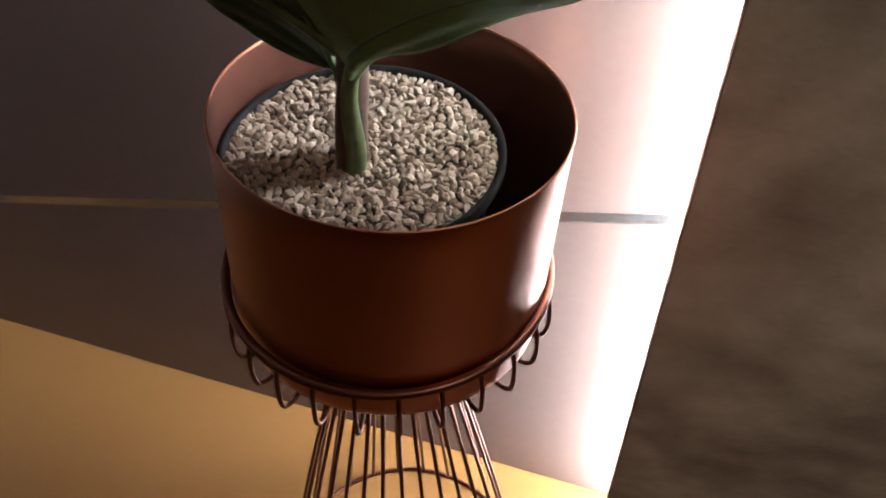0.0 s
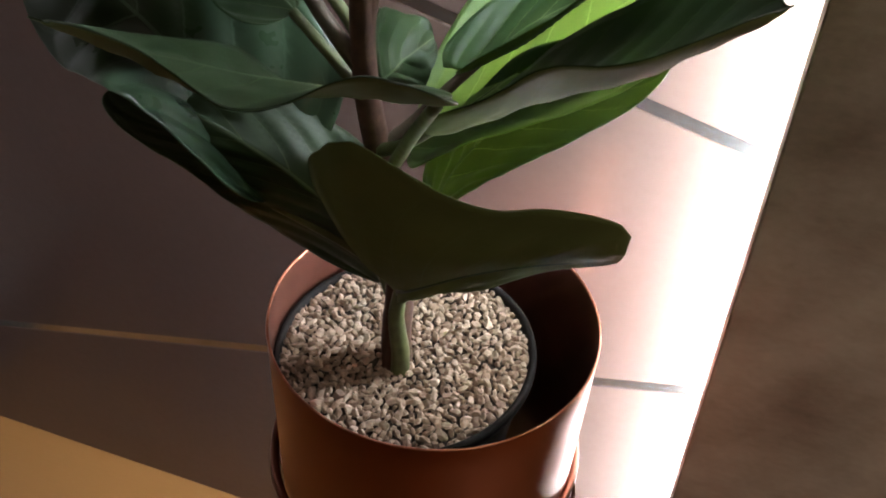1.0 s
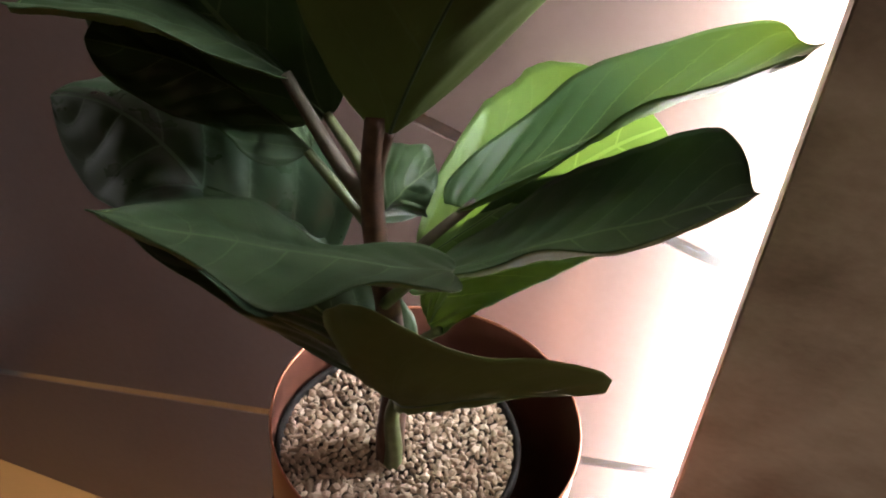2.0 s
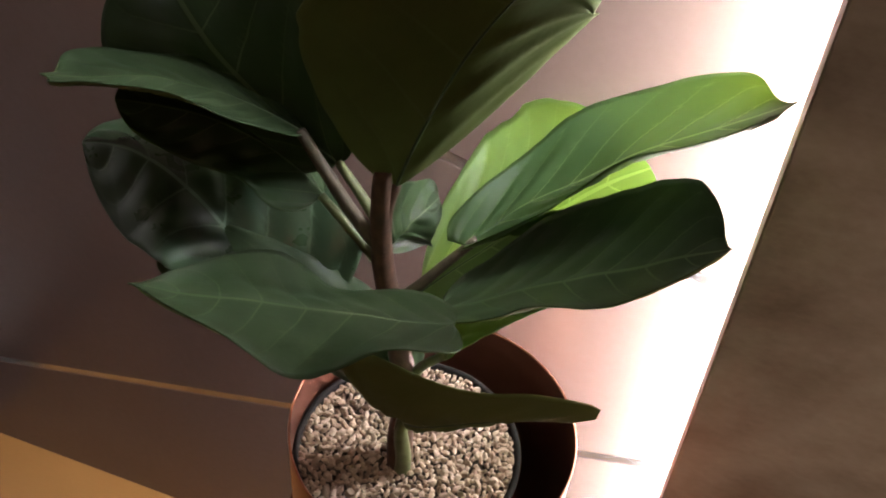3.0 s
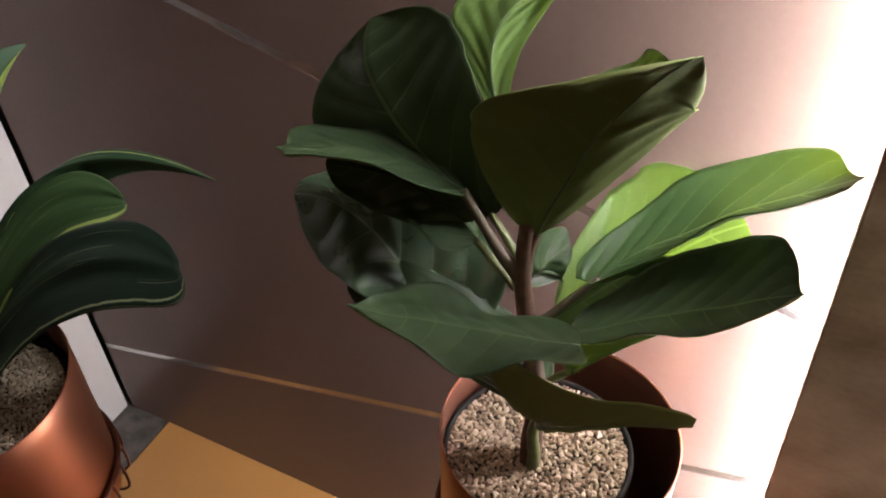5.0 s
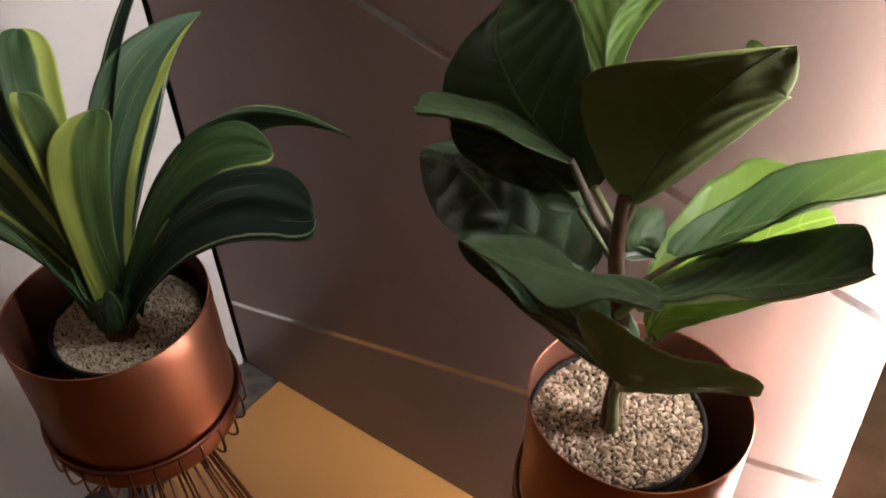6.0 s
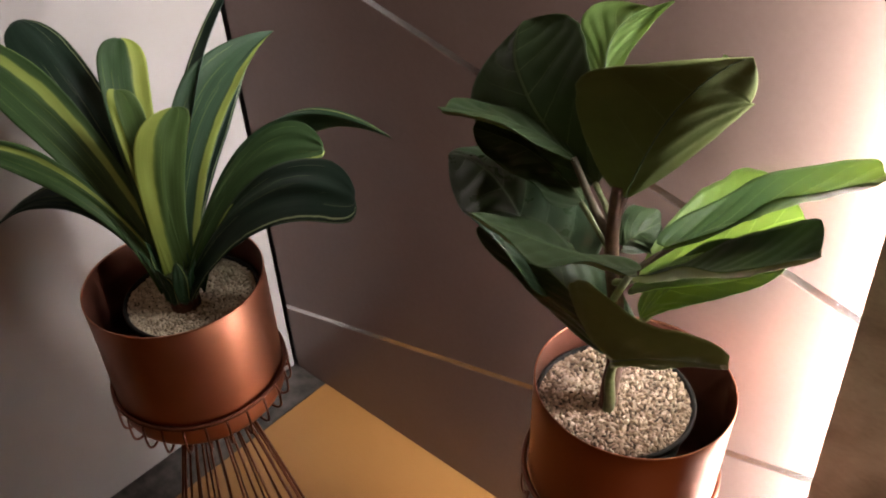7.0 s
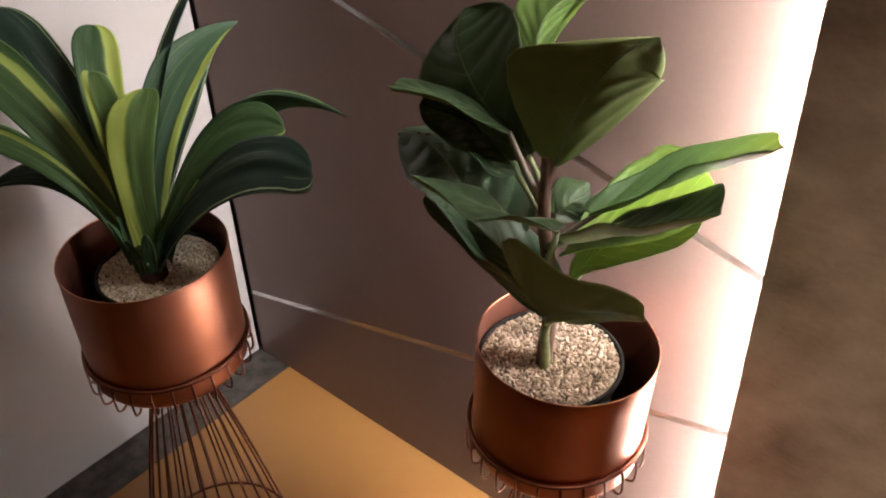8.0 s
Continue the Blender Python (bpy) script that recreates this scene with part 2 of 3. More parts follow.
def prism(outline, y0, y1, bevel=0.0):
    """A plate from an outline of (x, z) corners, between two depths."""
    bm = bmesh.new()
    front = [bm.verts.new((x, y0, z)) for x, z in outline]
    back = [bm.verts.new((x, y1, z)) for x, z in outline]
    n = len(outline)
    bm.faces.new(front)
    bm.faces.new(back[::-1])
    for i in range(n):
        bm.faces.new((front[i], back[i], back[(i + 1) % n], front[(i + 1) % n]))
    bmesh.ops.recalc_face_normals(bm, faces=bm.faces[:])
    if bevel:
        bmesh.ops.bevel(bm, geom=[e for e in bm.edges if all(abs(v.co.y - y0) < 1e-6 for v in e.verts)], offset=bevel, segments=2, affect="EDGES")
    return bm


def smooth_path(points, steps):
    """A soft curve through the points."""
    pts = [Vector(p) for p in points]
    pts = [pts[0] * 2 - pts[1]] + pts + [pts[-1] * 2 - pts[-2]]
    out = []
    for i in range(1, len(pts) - 2):
        a, b, c, d = pts[i - 1:i + 3]
        for k in range(steps):
            t = k / steps
            out.append(0.5 * ((2 * b) + (c - a) * t + (2 * a - 5 * b + 4 * c - d) * t * t + (3 * b - a - 3 * c + d) * t ** 3))
    return out + [pts[-2]]


def tube(points, radii, sides=8, closed=False, into=None):
    bm = into or bmesh.new()
    pts = [Vector(p) for p in points]
    n = len(pts)
    rings, side = [], None
    for i, p in enumerate(pts):
        a, b = (pts[i - 1], pts[(i + 1) % n]) if closed else (pts[max(0, i - 1)], pts[min(n - 1, i + 1)])
        d = (b - a).normalized()
        if side is None:
            side = d.orthogonal().normalized()
        side = (side - d * side.dot(d)).normalized()
        up = d.cross(side)
        r = radii if isinstance(radii, (int, float)) else radii[0] + (radii[1] - radii[0]) * i / (n - 1)
        rings.append([bm.verts.new(p + (side * math.cos(k * math.tau / sides) + up * math.sin(k * math.tau / sides)) * r) for k in range(sides)])
    for i in range(n if closed else n - 1):
        r0, r1 = rings[i], rings[(i + 1) % n]
        for k in range(sides):
            bm.faces.new((r0[k], r0[(k + 1) % sides], r1[(k + 1) % sides], r1[k]))
    if not closed:
        bm.faces.new(rings[0][::-1])
        bm.faces.new(rings[-1])
    bmesh.ops.recalc_face_normals(bm, faces=bm.faces[:])
    return bm


def lathe(profile, sides=72):
    """A turned body round the z axis, from (radius, height) pairs; a radius of 0 closes it."""
    bm = bmesh.new()
    rings = []
    for r, z in profile:
        rings.append([bm.verts.new((0, 0, z))] if r == 0 else [bm.verts.new((r * math.cos(k * math.tau / sides), r * math.sin(k * math.tau / sides), z)) for k in range(sides)])
    for a, b in zip(rings, rings[1:]):
        for k in range(sides):
            j = (k + 1) % sides
            if len(a) == 1:
                bm.faces.new((a[0], b[k], b[j]))
            elif len(b) == 1:
                bm.faces.new((a[k], a[j], b[0]))
            else:
                bm.faces.new((a[k], a[j], b[j], b[k]))
    bmesh.ops.recalc_face_normals(bm, faces=bm.faces[:])
    return bm


# ---- setting ----
WALL_Y, WHITE_X, STONE_X, STONE_Y, TOP, FLOOR_Z = 0.212, -1.042, 0.245, 0.117, 2.6, -0.008

floor = tagged(mesh_object("floor", box((-0.93, -3.2, -0.05), (2.2, 0.30, FLOOR_Z)), FLOOR), "honey-yellow smooth floor with a soft sheen", "floor", kind="structure")
tagged(mesh_object("floor_border", box((-1.25, -3.2, -0.05), (-0.932, 0.30, FLOOR_Z - 0.001)), GRANITE), "dark grey granite floor strip along the white wall", "floor border", kind="structure")

wall_back = tagged(mesh_object("wall_back", box((-1.25, WALL_Y + 0.012, FLOOR_Z), (2.2, WALL_Y + 0.15, TOP)), BLACK), "tiled back wall of large taupe panels", "wall", kind="structure")


def seam_low(x):
    return 0.474 + 0.2643 * (x - 0.03)


def seam_high(x):
    return 0.888 - 0.268 * (x - 0.03)


HALF, X0, X1 = 0.0062, -1.0345, 0.30
part("tile", prism([(X0, FLOOR_Z), (X1, FLOOR_Z), (X1, seam_low(X1) - HALF), (X0, seam_low(X0) - HALF)], WALL_Y, WALL_Y + 0.012, 0.0012), TILE, wall_back, smooth=False)
part("tile", prism([(X0, seam_low(X0) + HALF), (X1, seam_low(X1) + HALF), (X1, seam_high(X1) - HALF), (X0, seam_high(X0) - HALF)], WALL_Y, WALL_Y + 0.012, 0.0012), TILE, wall_back, smooth=False)
part("tile", prism([(X0, seam_high(X0) + HALF), (X1, seam_high(X1) + HALF), (X1, TOP), (X0, TOP)], WALL_Y, WALL_Y + 0.012, 0.0012), TILE, wall_back, smooth=False)
for f in (seam_low, seam_high):
    part("trim_strip", prism([(X0, f(X0) - HALF), (X1, f(X1) - HALF), (X1, f(X1) + HALF), (X0, f(X0) + HALF)], WALL_Y + 0.0008, WALL_Y + 0.012), SEAM, wall_back, "grey metal inlay strip", smooth=False)

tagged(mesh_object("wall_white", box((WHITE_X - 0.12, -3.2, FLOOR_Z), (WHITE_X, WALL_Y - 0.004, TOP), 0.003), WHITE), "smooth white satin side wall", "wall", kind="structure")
tagged(mesh_object("wall_stone", box((STONE_X, STONE_Y, FLOOR_Z), (2.2, STONE_Y + 0.032, TOP), 0.0015), STONE), "brown clouded stone slab standing proud of the tiled wall", "wall", kind="structure")
# unseen walls and ceiling, added to close the room and bounce fill light
tagged(mesh_object("closing_wall_front", box((-1.3, -3.3, FLOOR_Z), (2.3, -3.2, TOP)), BOUNCE_WALL), "plain unseen wall added to close the room", "wall", kind="structure")
tagged(mesh_object("closing_wall_side", box((2.2, -3.2, FLOOR_Z), (2.3, 0.36, TOP)), BOUNCE_WALL), "plain unseen wall added to close the room", "wall", kind="structure")
tagged(mesh_object("ceiling", box((-1.3, -3.3, TOP), (2.3, 0.4, TOP + 0.1)), CEILING), "plain unseen ceiling added to close the room", "ceiling", kind="structure")

led = tagged(empty("led_strip_light", (0.276, 0.182, 0.0)), "white LED strip light hidden behind the stone slab", "strip light")
part("diffuser", box((-0.004, -0.028, 0.01), (0.0, 0.024, 2.5)), LED, led, "glowing white diffuser", smooth=False)
part("channel", box((0.0, -0.028, 0.005), (0.010, 0.028, 2.51)), SEAM, led, "aluminium channel", smooth=False)

# ---- planters ----


def planter(name, x, y, bottom, rim, radius, label):
    """A copper cylinder, a little narrower below, with a matt lining."""
    pot = empty(name, (x, y, bottom))
    h, t = rim - bottom, 0.0016

    def at(z):
        return radius * (0.985 + 0.015 * z / h)

    prof = [(0, 0), (at(0) - 0.010, 0), (at(0) - 0.005, 0.002), (at(0.008) - 0.001, 0.008)]
    prof += [(at(0.016 + k * (h - 0.018) / 8), 0.016 + k * (h - 0.018) / 8) for k in range(9)]
    prof += [(radius - 0.0004, h - 0.0004), (radius - t * 0.5, h), (radius - t, h - 0.0012)]
    part("pot_wall", lathe(prof, 128), COPPER, pot)
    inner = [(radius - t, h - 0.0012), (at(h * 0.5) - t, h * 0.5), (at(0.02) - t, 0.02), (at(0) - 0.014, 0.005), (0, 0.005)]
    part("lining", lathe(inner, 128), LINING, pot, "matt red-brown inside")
    part("rim", tube([(radius * math.cos(k * math.tau / 128) - 0.0008 * math.cos(k * math.tau / 128), (radius - 0.0008) * math.sin(k * math.tau / 128), h) for k in range(128)], 0.0011, 6, True), COPPER, pot, "thin bright rim")
    return tagged(pot, label, "planter", group="copper planters")


def stand_wire(angle, r, ring, low):
    """A wire that hangs from the ring in an outward bow, curls in under the pot, bends at the waist and splays to the floor."""
    c, s = math.cos(angle), math.sin(angle)
    path = [(r, ring), (r + 0.0030, ring - 0.012), (r + 0.0042, ring - 0.028), (r + 0.0036, low + 0.003), (r + 0.0005, low - 0.0060), (r - 0.0065, low - 0.0095), (r - 0.0135, low - 0.0075), (r - 0.0175, low - 0.0035), (r - 0.0300, low - 0.0024)]
    path += [(0.085, low - 0.0030), (0.048, low - 0.005), (0.0375, low - 0.012), (0.040, low - 0.027), (0.053, 0.46), (0.10, 0.25), (0.151, -0.004)]
    return tube(smooth_path([(q * c, q * s, z) for q, z in path], 4), 0.0021, 6)


def circle(r, z, n=72):
    return [(r * math.cos(k * math.tau / n), r * math.sin(k * math.tau / n), z) for k in range(n)]


def plant_stand(name, x, y, turn, ring, r, drop, label):
    stand = empty(name, (x, y, 0.0))
    part("top_ring", tube(circle(r, ring, 96), 0.0042, 10, True), COPPER_WIRE, stand)
    part("waist_ring", tube(circle(0.0400, ring - drop - 0.024, 48), 0.002, 6, True), COPPER_WIRE, stand)
    part("base_ring", tube(circle(0.1515, -0.005, 96), 0.003, 8, True), COPPER_WIRE, stand)
    for k in range(26):
        part("wire_leg", stand_wire(turn + k * math.tau / 26, r, ring, ring - drop), COPPER_WIRE, stand)
    return tagged(stand, label, "plant stand", group="wire plant stands")


def nursery_pot(name, x, y, z, r, label):
    ob = empty(name, (x, y, z))
    part("body", lathe([(0, -0.11), (r * 0.8, -0.11), (r * 0.95, -0.002), (r * 0.95 - 0.003, -0.004), (r * 0.9, -0.02), (0, -0.02)], 80), PLASTIC, ob)
    part("lip", lathe([(r * 0.95 - 0.001, -0.003), (r, -0.001), (r + 0.002, 0.004), (r + 0.002, 0.009), (r - 0.001, 0.0115), (r - 0.004, 0.009), (r * 0.95 - 0.001, -0.003)], 80), PLASTIC, ob, "rolled black lip")
    return tagged(ob, label, "nursery pot", group="inner pots")


def gravel(name, x, y, z, r, size, count, material, label, seed):
    """A bed of small stones, heaped in a round pot."""
    rnd = random.Random(seed)
    base = bmesh.new()
    bmesh.ops.create_icosphere(base, subdivisions=1, radius=1)
    shape = [v.co.copy() for v in base.verts]
    faces = [[v.index for v in f.verts] for f in base.faces]
    base.free()
    verts, polys, grid = [], [], {}
    tries = placed = 0
    while placed < count and tries < count * 60:
        tries += 1
        a, q = rnd.random() * math.tau, math.sqrt(rnd.random()) * (r - size * 0.5)
        px, py = q * math.cos(a), q * math.sin(a)
        s = size * rnd.uniform(0.65, 1.2)
        cell = (int(px // size), int(py // size))
        close = [o for i in (-1, 0, 1) for j in (-1, 0, 1) for o in grid.get((cell[0] + i, cell[1] + j), ())]
        gap = min([math.hypot(px - ox, py - oy) / (s + os) for ox, oy, os in close] or [9])
        if gap < (0.40 if placed < count * 0.88 else 0.31):
            continue
        grid.setdefault(cell, []).append((px, py, s))
        layer = 0 if placed < count * 0.85 else 1
        turn = Euler((rnd.uniform(-0.5, 0.5), rnd.uniform(-0.5, 0.5), rnd.random() * 6.28)).to_matrix()
        dims = 1.08 * Vector((s * rnd.uniform(0.58, 0.75), s * rnd.uniform(0.36, 0.5), s * rnd.uniform(0.36, 0.5)))
        off = Vector((rnd.random() * 50, rnd.random() * 50, 0))
        bed = 0.004 * noise.noise(Vector((px * 22, py * 22, seed)))
        at = Vector((px, py, bed + layer * size * 0.3 + rnd.uniform(-0.12, 0.12) * size))
        n0 = len(verts)
        for v in shape:
            w = v * (1 + 0.75 * noise.noise(v * 1.3 + off))
            verts.append(at + turn @ Vector((w.x * dims.x, w.y * dims.y, w.z * dims.z)))
        polys += [[n0 + i for i in f] for f in faces]
        placed += 1
    # the packed bed beneath
    stones = len(polys)
    n0, rings = len(verts), 10
    for i in range(rings):
        for k in range(48):
            q = (r - 0.001) * (i + 1) / rings
            verts.append(Vector((q * math.cos(k * math.tau / 48), q * math.sin(k * math.tau / 48), -size * 0.42)))
    for i in range(rings - 1):
        for k in range(48):
            j = (k + 1) % 48
            polys.append([n0 + i * 48 + k, n0 + i * 48 + j, n0 + i * 48 + 48 + j, n0 + i * 48 + 48 + k])
    polys.append([n0 + k for k in range(48)])
    data = bpy.data.meshes.new(name)
    data.from_pydata(verts, [], polys)
    data.materials.append(material)
    data.materials.append(SOIL)
    data.polygons.foreach_set("material_index", [0 if i < stones else 1 for i in range(len(data.polygons))])
    ob = new(name, data)
    ob.location = (x, y, z)
    return tagged(ob, label, "gravel", kind="stuff")


plant_stand("plant_stand", 0.017, 0.016, 0.05, 0.595, 0.1345, 0.047, "dark copper wire plant stand holding the fig planter")
planter("planter", 0.017, 0.015, 0.5490, 0.752, 0.1315, "brushed copper cylinder planter with the fig plant").rotation_euler = (radians(-2.3), radians(2.0), 0)
nursery_pot("nursery_pot", 0.002, 0.013, 0.7055, 0.1055, "black plastic nursery pot of the fig inside the copper planter")
gravel("gravel", 0.002, 0.013, 0.711, 0.1040, 0.0072, 2150, PEBBLE, "cream pebbles covering the soil of the fig", 3)

plant_stand("plant_stand", -0.637, -0.237, 0.15, 0.577, 0.1405, 0.049, "dark copper wire plant stand holding the striped plant")
left_pot = planter("planter", -0.637, -0.237, 0.5290, 0.765, 0.1385, "brushed copper cylinder planter with the striped plant")
# dark speck on the copper, built as a tiny raised dot
part("dark_speck", lathe([(0, -0.0006), (0.0016, -0.0004), (0.0019, 0.0), (0.0014, 0.0007), (0, 0.0009)], 12), BLACK, left_pot, "tiny dark dot on the copper").matrix_local = Matrix.Translation((0.0792, -0.1126, 0.050)) @ Euler((radians(90), 0, radians(35))).to_matrix().to_4x4()
nursery_pot("nursery_pot", -0.640, -0.214, 0.7055, 0.1055, "black plastic nursery pot of the striped plant inside the copper planter")
gravel("gravel", -0.640, -0.214, 0.709, 0.1035, 0.0062, 3200, GRIT, "fine sand-coloured pebbles covering the soil", 5)

# ---- leaves ----


def leaf(name, parent, base, tip, left, right, mid=None, wide=0.58, mats=None, blunt=0.46, sag=0.22, ripple=0.0035, veins=7, wave=0.006, thick=0.0009, seed=0, rib=True, label="", rows=40, cols=11, waist=None, foot=0.0, shear=0.0, strap_end=None):
    """A leaf blade: a bent midrib from base to tip, with its edges through left and right at the widest place."""
    base, tip, left, right = Vector(base), Vector(tip), Vector(left), Vector(right)
    mid = Vector(mid) if mid else (base + tip) / 2 + Vector((0, 0, 0.006))
    ctrl = 2 * mid - 0.5 * (base + tip)

    def spine(u):
        return base * (1 - u) ** 2 + ctrl * 2 * u * (1 - u) + tip * u * u

    m = spine(wide)
    wl, wr = left - m, right - m
    along = (tip - base).normalized()
    up = along.cross(wl - wr).normalized()
    if up.z < 0:
        up = -up
    power = blunt * wide / (1 - wide)
    grid = []
    for i in range(rows + 1):
        u = i / rows
        e = min(max(u, 0.004), 0.997)
        p = (e / wide) ** power * ((1 - e) / (1 - wide)) ** blunt
        if strap_end:
            rise = min(1.0, e / wide)
            p = 0.62 + 0.38 * rise * rise * (3 - 2 * rise)
            if e > strap_end[0]:
                p *= (1 - ((e - strap_end[0]) / (1 - strap_end[0])) ** strap_end[1]) ** (1 / strap_end[1])
        elif e < wide:
            p = foot + (1 - foot) * p
        row = []
        for k in range(-cols, cols + 1):
            v = k / cols
            a = abs(v)
            w = wl if v < 0 else wr
            if waist and v < 0:
                step = min(max((u - waist[0]) / waist[2], 0), 1)
                w = w * (1 - waist[1] * step * step * (3 - 2 * step))
            rough_edge = 1.0
            if not strap_end:
                s = -1 if v < 0 else 1
                rough_edge += a * (0.07 * noise.noise(Vector((u * 4.5, s * 3.1, seed * 2.9))) + 0.035 * noise.noise(Vector((u * 13, s * 5.3, seed * 1.7))))
            q = spine(u) + w * (a * p * rough_edge) + along * (a * p * 0.010)
            if v < 0:
                q += along * (shear * (u - wide) * a * p)
            q -= up * (sag * (1 - u ** 4 if strap_end else 1) * w.length * p * 4 * a * (1 - a) * 0.5)
            ph = (u - 0.34 * a) * veins
            q += up * (ripple * (abs(math.sin(math.pi * ph)) ** 0.7 - 0.6) * min(1, a * 5) * (1 - a ** 3) * min(1, p * 1.5))
            q += up * (wave * a ** 2.5 * p * math.sin(5.2 * u * math.pi * 0.8 + seed * 1.7 + (1.3 if v < 0 else 0)))
            q += up * (0.006 * p * noise.noise(Vector((u * 3, v * 2, seed * 7.3))))
            row.append(q)
        grid.append(row)
    bm = bmesh.new()
    uv = bm.loops.layers.uv.new("UVMap")
    n, mcount = rows + 1, 2 * cols + 1
    top = [[bm.verts.new(q) for q in row] for row in grid]
    low = [[bm.verts.new(q - up * thick) for q in row] for row in grid]

    def quad(vs, ids, index):
        f = bm.faces.new(vs)
        f.material_index = index
        for loop, (i, k) in zip(f.loops, ids):
            u, v = i / rows, k / (2 * cols)
            loop[uv].uv = (u if strap_end else (u - 0.34 * abs(2 * v - 1)) * veins + 3, v)

    for i in range(rows):
        for k in range(2 * cols):
            ids = [(i, k), (i + 1, k), (i + 1, k + 1), (i, k + 1)]
            quad([top[a][b] for a, b in ids], ids, 0)
            ids = ids[::-1]
            quad([low[a][b] for a, b in ids], ids, 1)
    edge = [(i, 0) for i in range(n)] + [(rows, k) for k in range(1, mcount)] + [(i, mcount - 1) for i in range(rows - 1, -1, -1)] + [(0, k) for k in range(mcount - 2, 0, -1)]
    for a, b in zip(edge, edge[1:] + edge[:1]):
        quad([top[a[0]][a[1]], low[a[0]][a[1]], low[b[0]][b[1]], top[b[0]][b[1]]], [a, a, b, b], 0)
    # the top face looks up
    bm.faces.ensure_lookup_table()
    f = bm.faces[0]
    f.normal_update()
    if f.normal.dot(up) < 0:
        bmesh.ops.reverse_faces(bm, faces=bm.faces[:])
    ob = part(name, bm, mats, parent, label)
    if rib:
        pts = [Vector(grid[i][cols]) - up * thick for i in range(0, rows - 3, 3)]
        part("midrib", tube(pts, (0.0019, 0.0006), 6), RIB, ob)
    return ob


def blade(name, parent, base, mid, tip, left_low, right_low, left_high, right_high, mats, heel=0.42, end=0.40, lobe=0.0, sag=0.18, flute=0.003, veins=7, wave=0.003, lump=0.004, point=0.0, seed=0, thick=0.0009, rows=84, cols=15):
    """A broad leaf: a bent midrib, its edges led through two places on each side, puffed up between the side veins."""
    base, mid, tip = Vector(base), Vector(mid), Vector(tip)
    ctrl = 2 * mid - 0.5 * (base + tip)
    along = (tip - base).normalized()
    low_u, high_u = 0.33, 0.70

    def spine(u):
        return base * (1 - u) ** 2 + ctrl * 2 * u * (1 - u) + tip * u * u

    def width(u):
        return u ** heel * (1 - u) ** end

    sides = [((Vector(a) - spine(low_u)) / width(low_u), (Vector(b) - spine(high_u)) / width(high_u)) for a, b in ((left_low, left_high), (right_low, right_high))]
    facing = (tip - base).cross(sides[0][0] + sides[0][1] - sides[1][0] - sides[1][1])
    if facing.z < 0:
        facing = -facing
    grid, ups = [], []
    for i in range(rows + 1):
        e = i / rows
        u = 0.5 - 0.5 * math.cos(math.pi * e)
        u = 0.6 * u + 0.4 * e
        p = width(min(max(u, 0.0008), 0.9996))
        k = min(max((u - low_u) / (high_u - low_u), -0.6), 1.5)
        reach = [(a * (1 - k) + b * k) * p for a, b in sides]
        way = (ctrl - base) * 2 * (1 - u) + (tip - ctrl) * 2 * u
        up = way.cross(reach[0] - reach[1]).normalized()
        if up.dot(facing) < 0:
            up = -up
        row = []
        for c in range(-cols, cols + 1):
            v = c / cols
            a = abs(v)
            s = -1 if v < 0 else 1
            w = reach[0] if v < 0 else reach[1]
            full = min(1.0, p * 1.7)
            ragged = 1 + a * (0.035 * noise.noise(Vector((u * 5, s * 3.1, seed * 2.9))) + 0.022 * noise.noise(Vector((u * 15, s * 5.3, seed * 1.7))))
            q = spine(u) + w * (a * ragged) - along * (lobe * a ** 1.5 * math.exp(-(u / 0.10) ** 2))
            q += along * (point * max(0.0, (u - 0.9) / 0.1) ** 3 * (1 - a) ** 2)
            q -= up * (sag * w.length * 2 * a * (1 - a))
            ph = (u - 0.24 * a - 0.12 * a * a) * veins
            puff = abs(math.sin(math.pi * ph)) ** 0.75 - 0.6
            q += up * (flute * puff * min(1, a * 4) * (1 - 0.75 * a ** 3) * full)
            q += up * (wave * a ** 2 * full * math.sin(9 * u + seed * 1.7 + (1.3 if v < 0 else 0)))
            q += up * (lump * full * noise.noise(Vector((u * 4, v * 2, seed * 7.3))))
            row.append((q, (ph + 3, 0.5 + 0.5 * v)))
        grid.append(row)
        ups.append(up)
    bm = bmesh.new()
    uv = bm.loops.layers.uv.new("UVMap")
    last = 2 * cols
    top = [[bm.verts.new(q) for q, _ in row] for row in grid]
    under = [[bm.verts.new(q - up * thick) for q, _ in row] for row, up in zip(grid, ups)]

    def quad(sheets, ids, index):
        f = bm.faces.new([sheet[i][c] for sheet, (i, c) in zip(sheets, ids)])
        f.material_index = index
        for loop, (i, c) in zip(f.loops, ids):
            loop[uv].uv = grid[i][c][1]
        return f

    for i in range(rows):
        for c in range(last):
            ids = [(i, c), (i + 1, c), (i + 1, c + 1), (i, c + 1)]
            quad([top] * 4, ids, 0)
            quad([under] * 4, ids[::-1], 1)
    rim = [(i, 0) for i in range(rows + 1)] + [(rows, c) for c in range(1, last + 1)] + [(i, last) for i in range(rows - 1, -1, -1)] + [(0, c) for c in range(last - 1, 0, -1)]
    for a, b in zip(rim, rim[1:] + rim[:1]):
        quad([top, under, under, top], [a, a, b, b], 0)
    bm.faces.ensure_lookup_table()
    middle = bm.faces[(rows // 2) * last * 2 + last]
    middle.normal_update()
    if middle.normal.dot(ups[rows // 2]) < 0:
        bmesh.ops.reverse_faces(bm, faces=bm.faces[:])
    ob = part(name, bm, mats, parent)
    part("midrib", tube([grid[i][cols][0] - ups[i] * thick for i in range(0, rows - 5, 4)], (0.0015, 0.0004), 6), RIB, ob)
    return ob


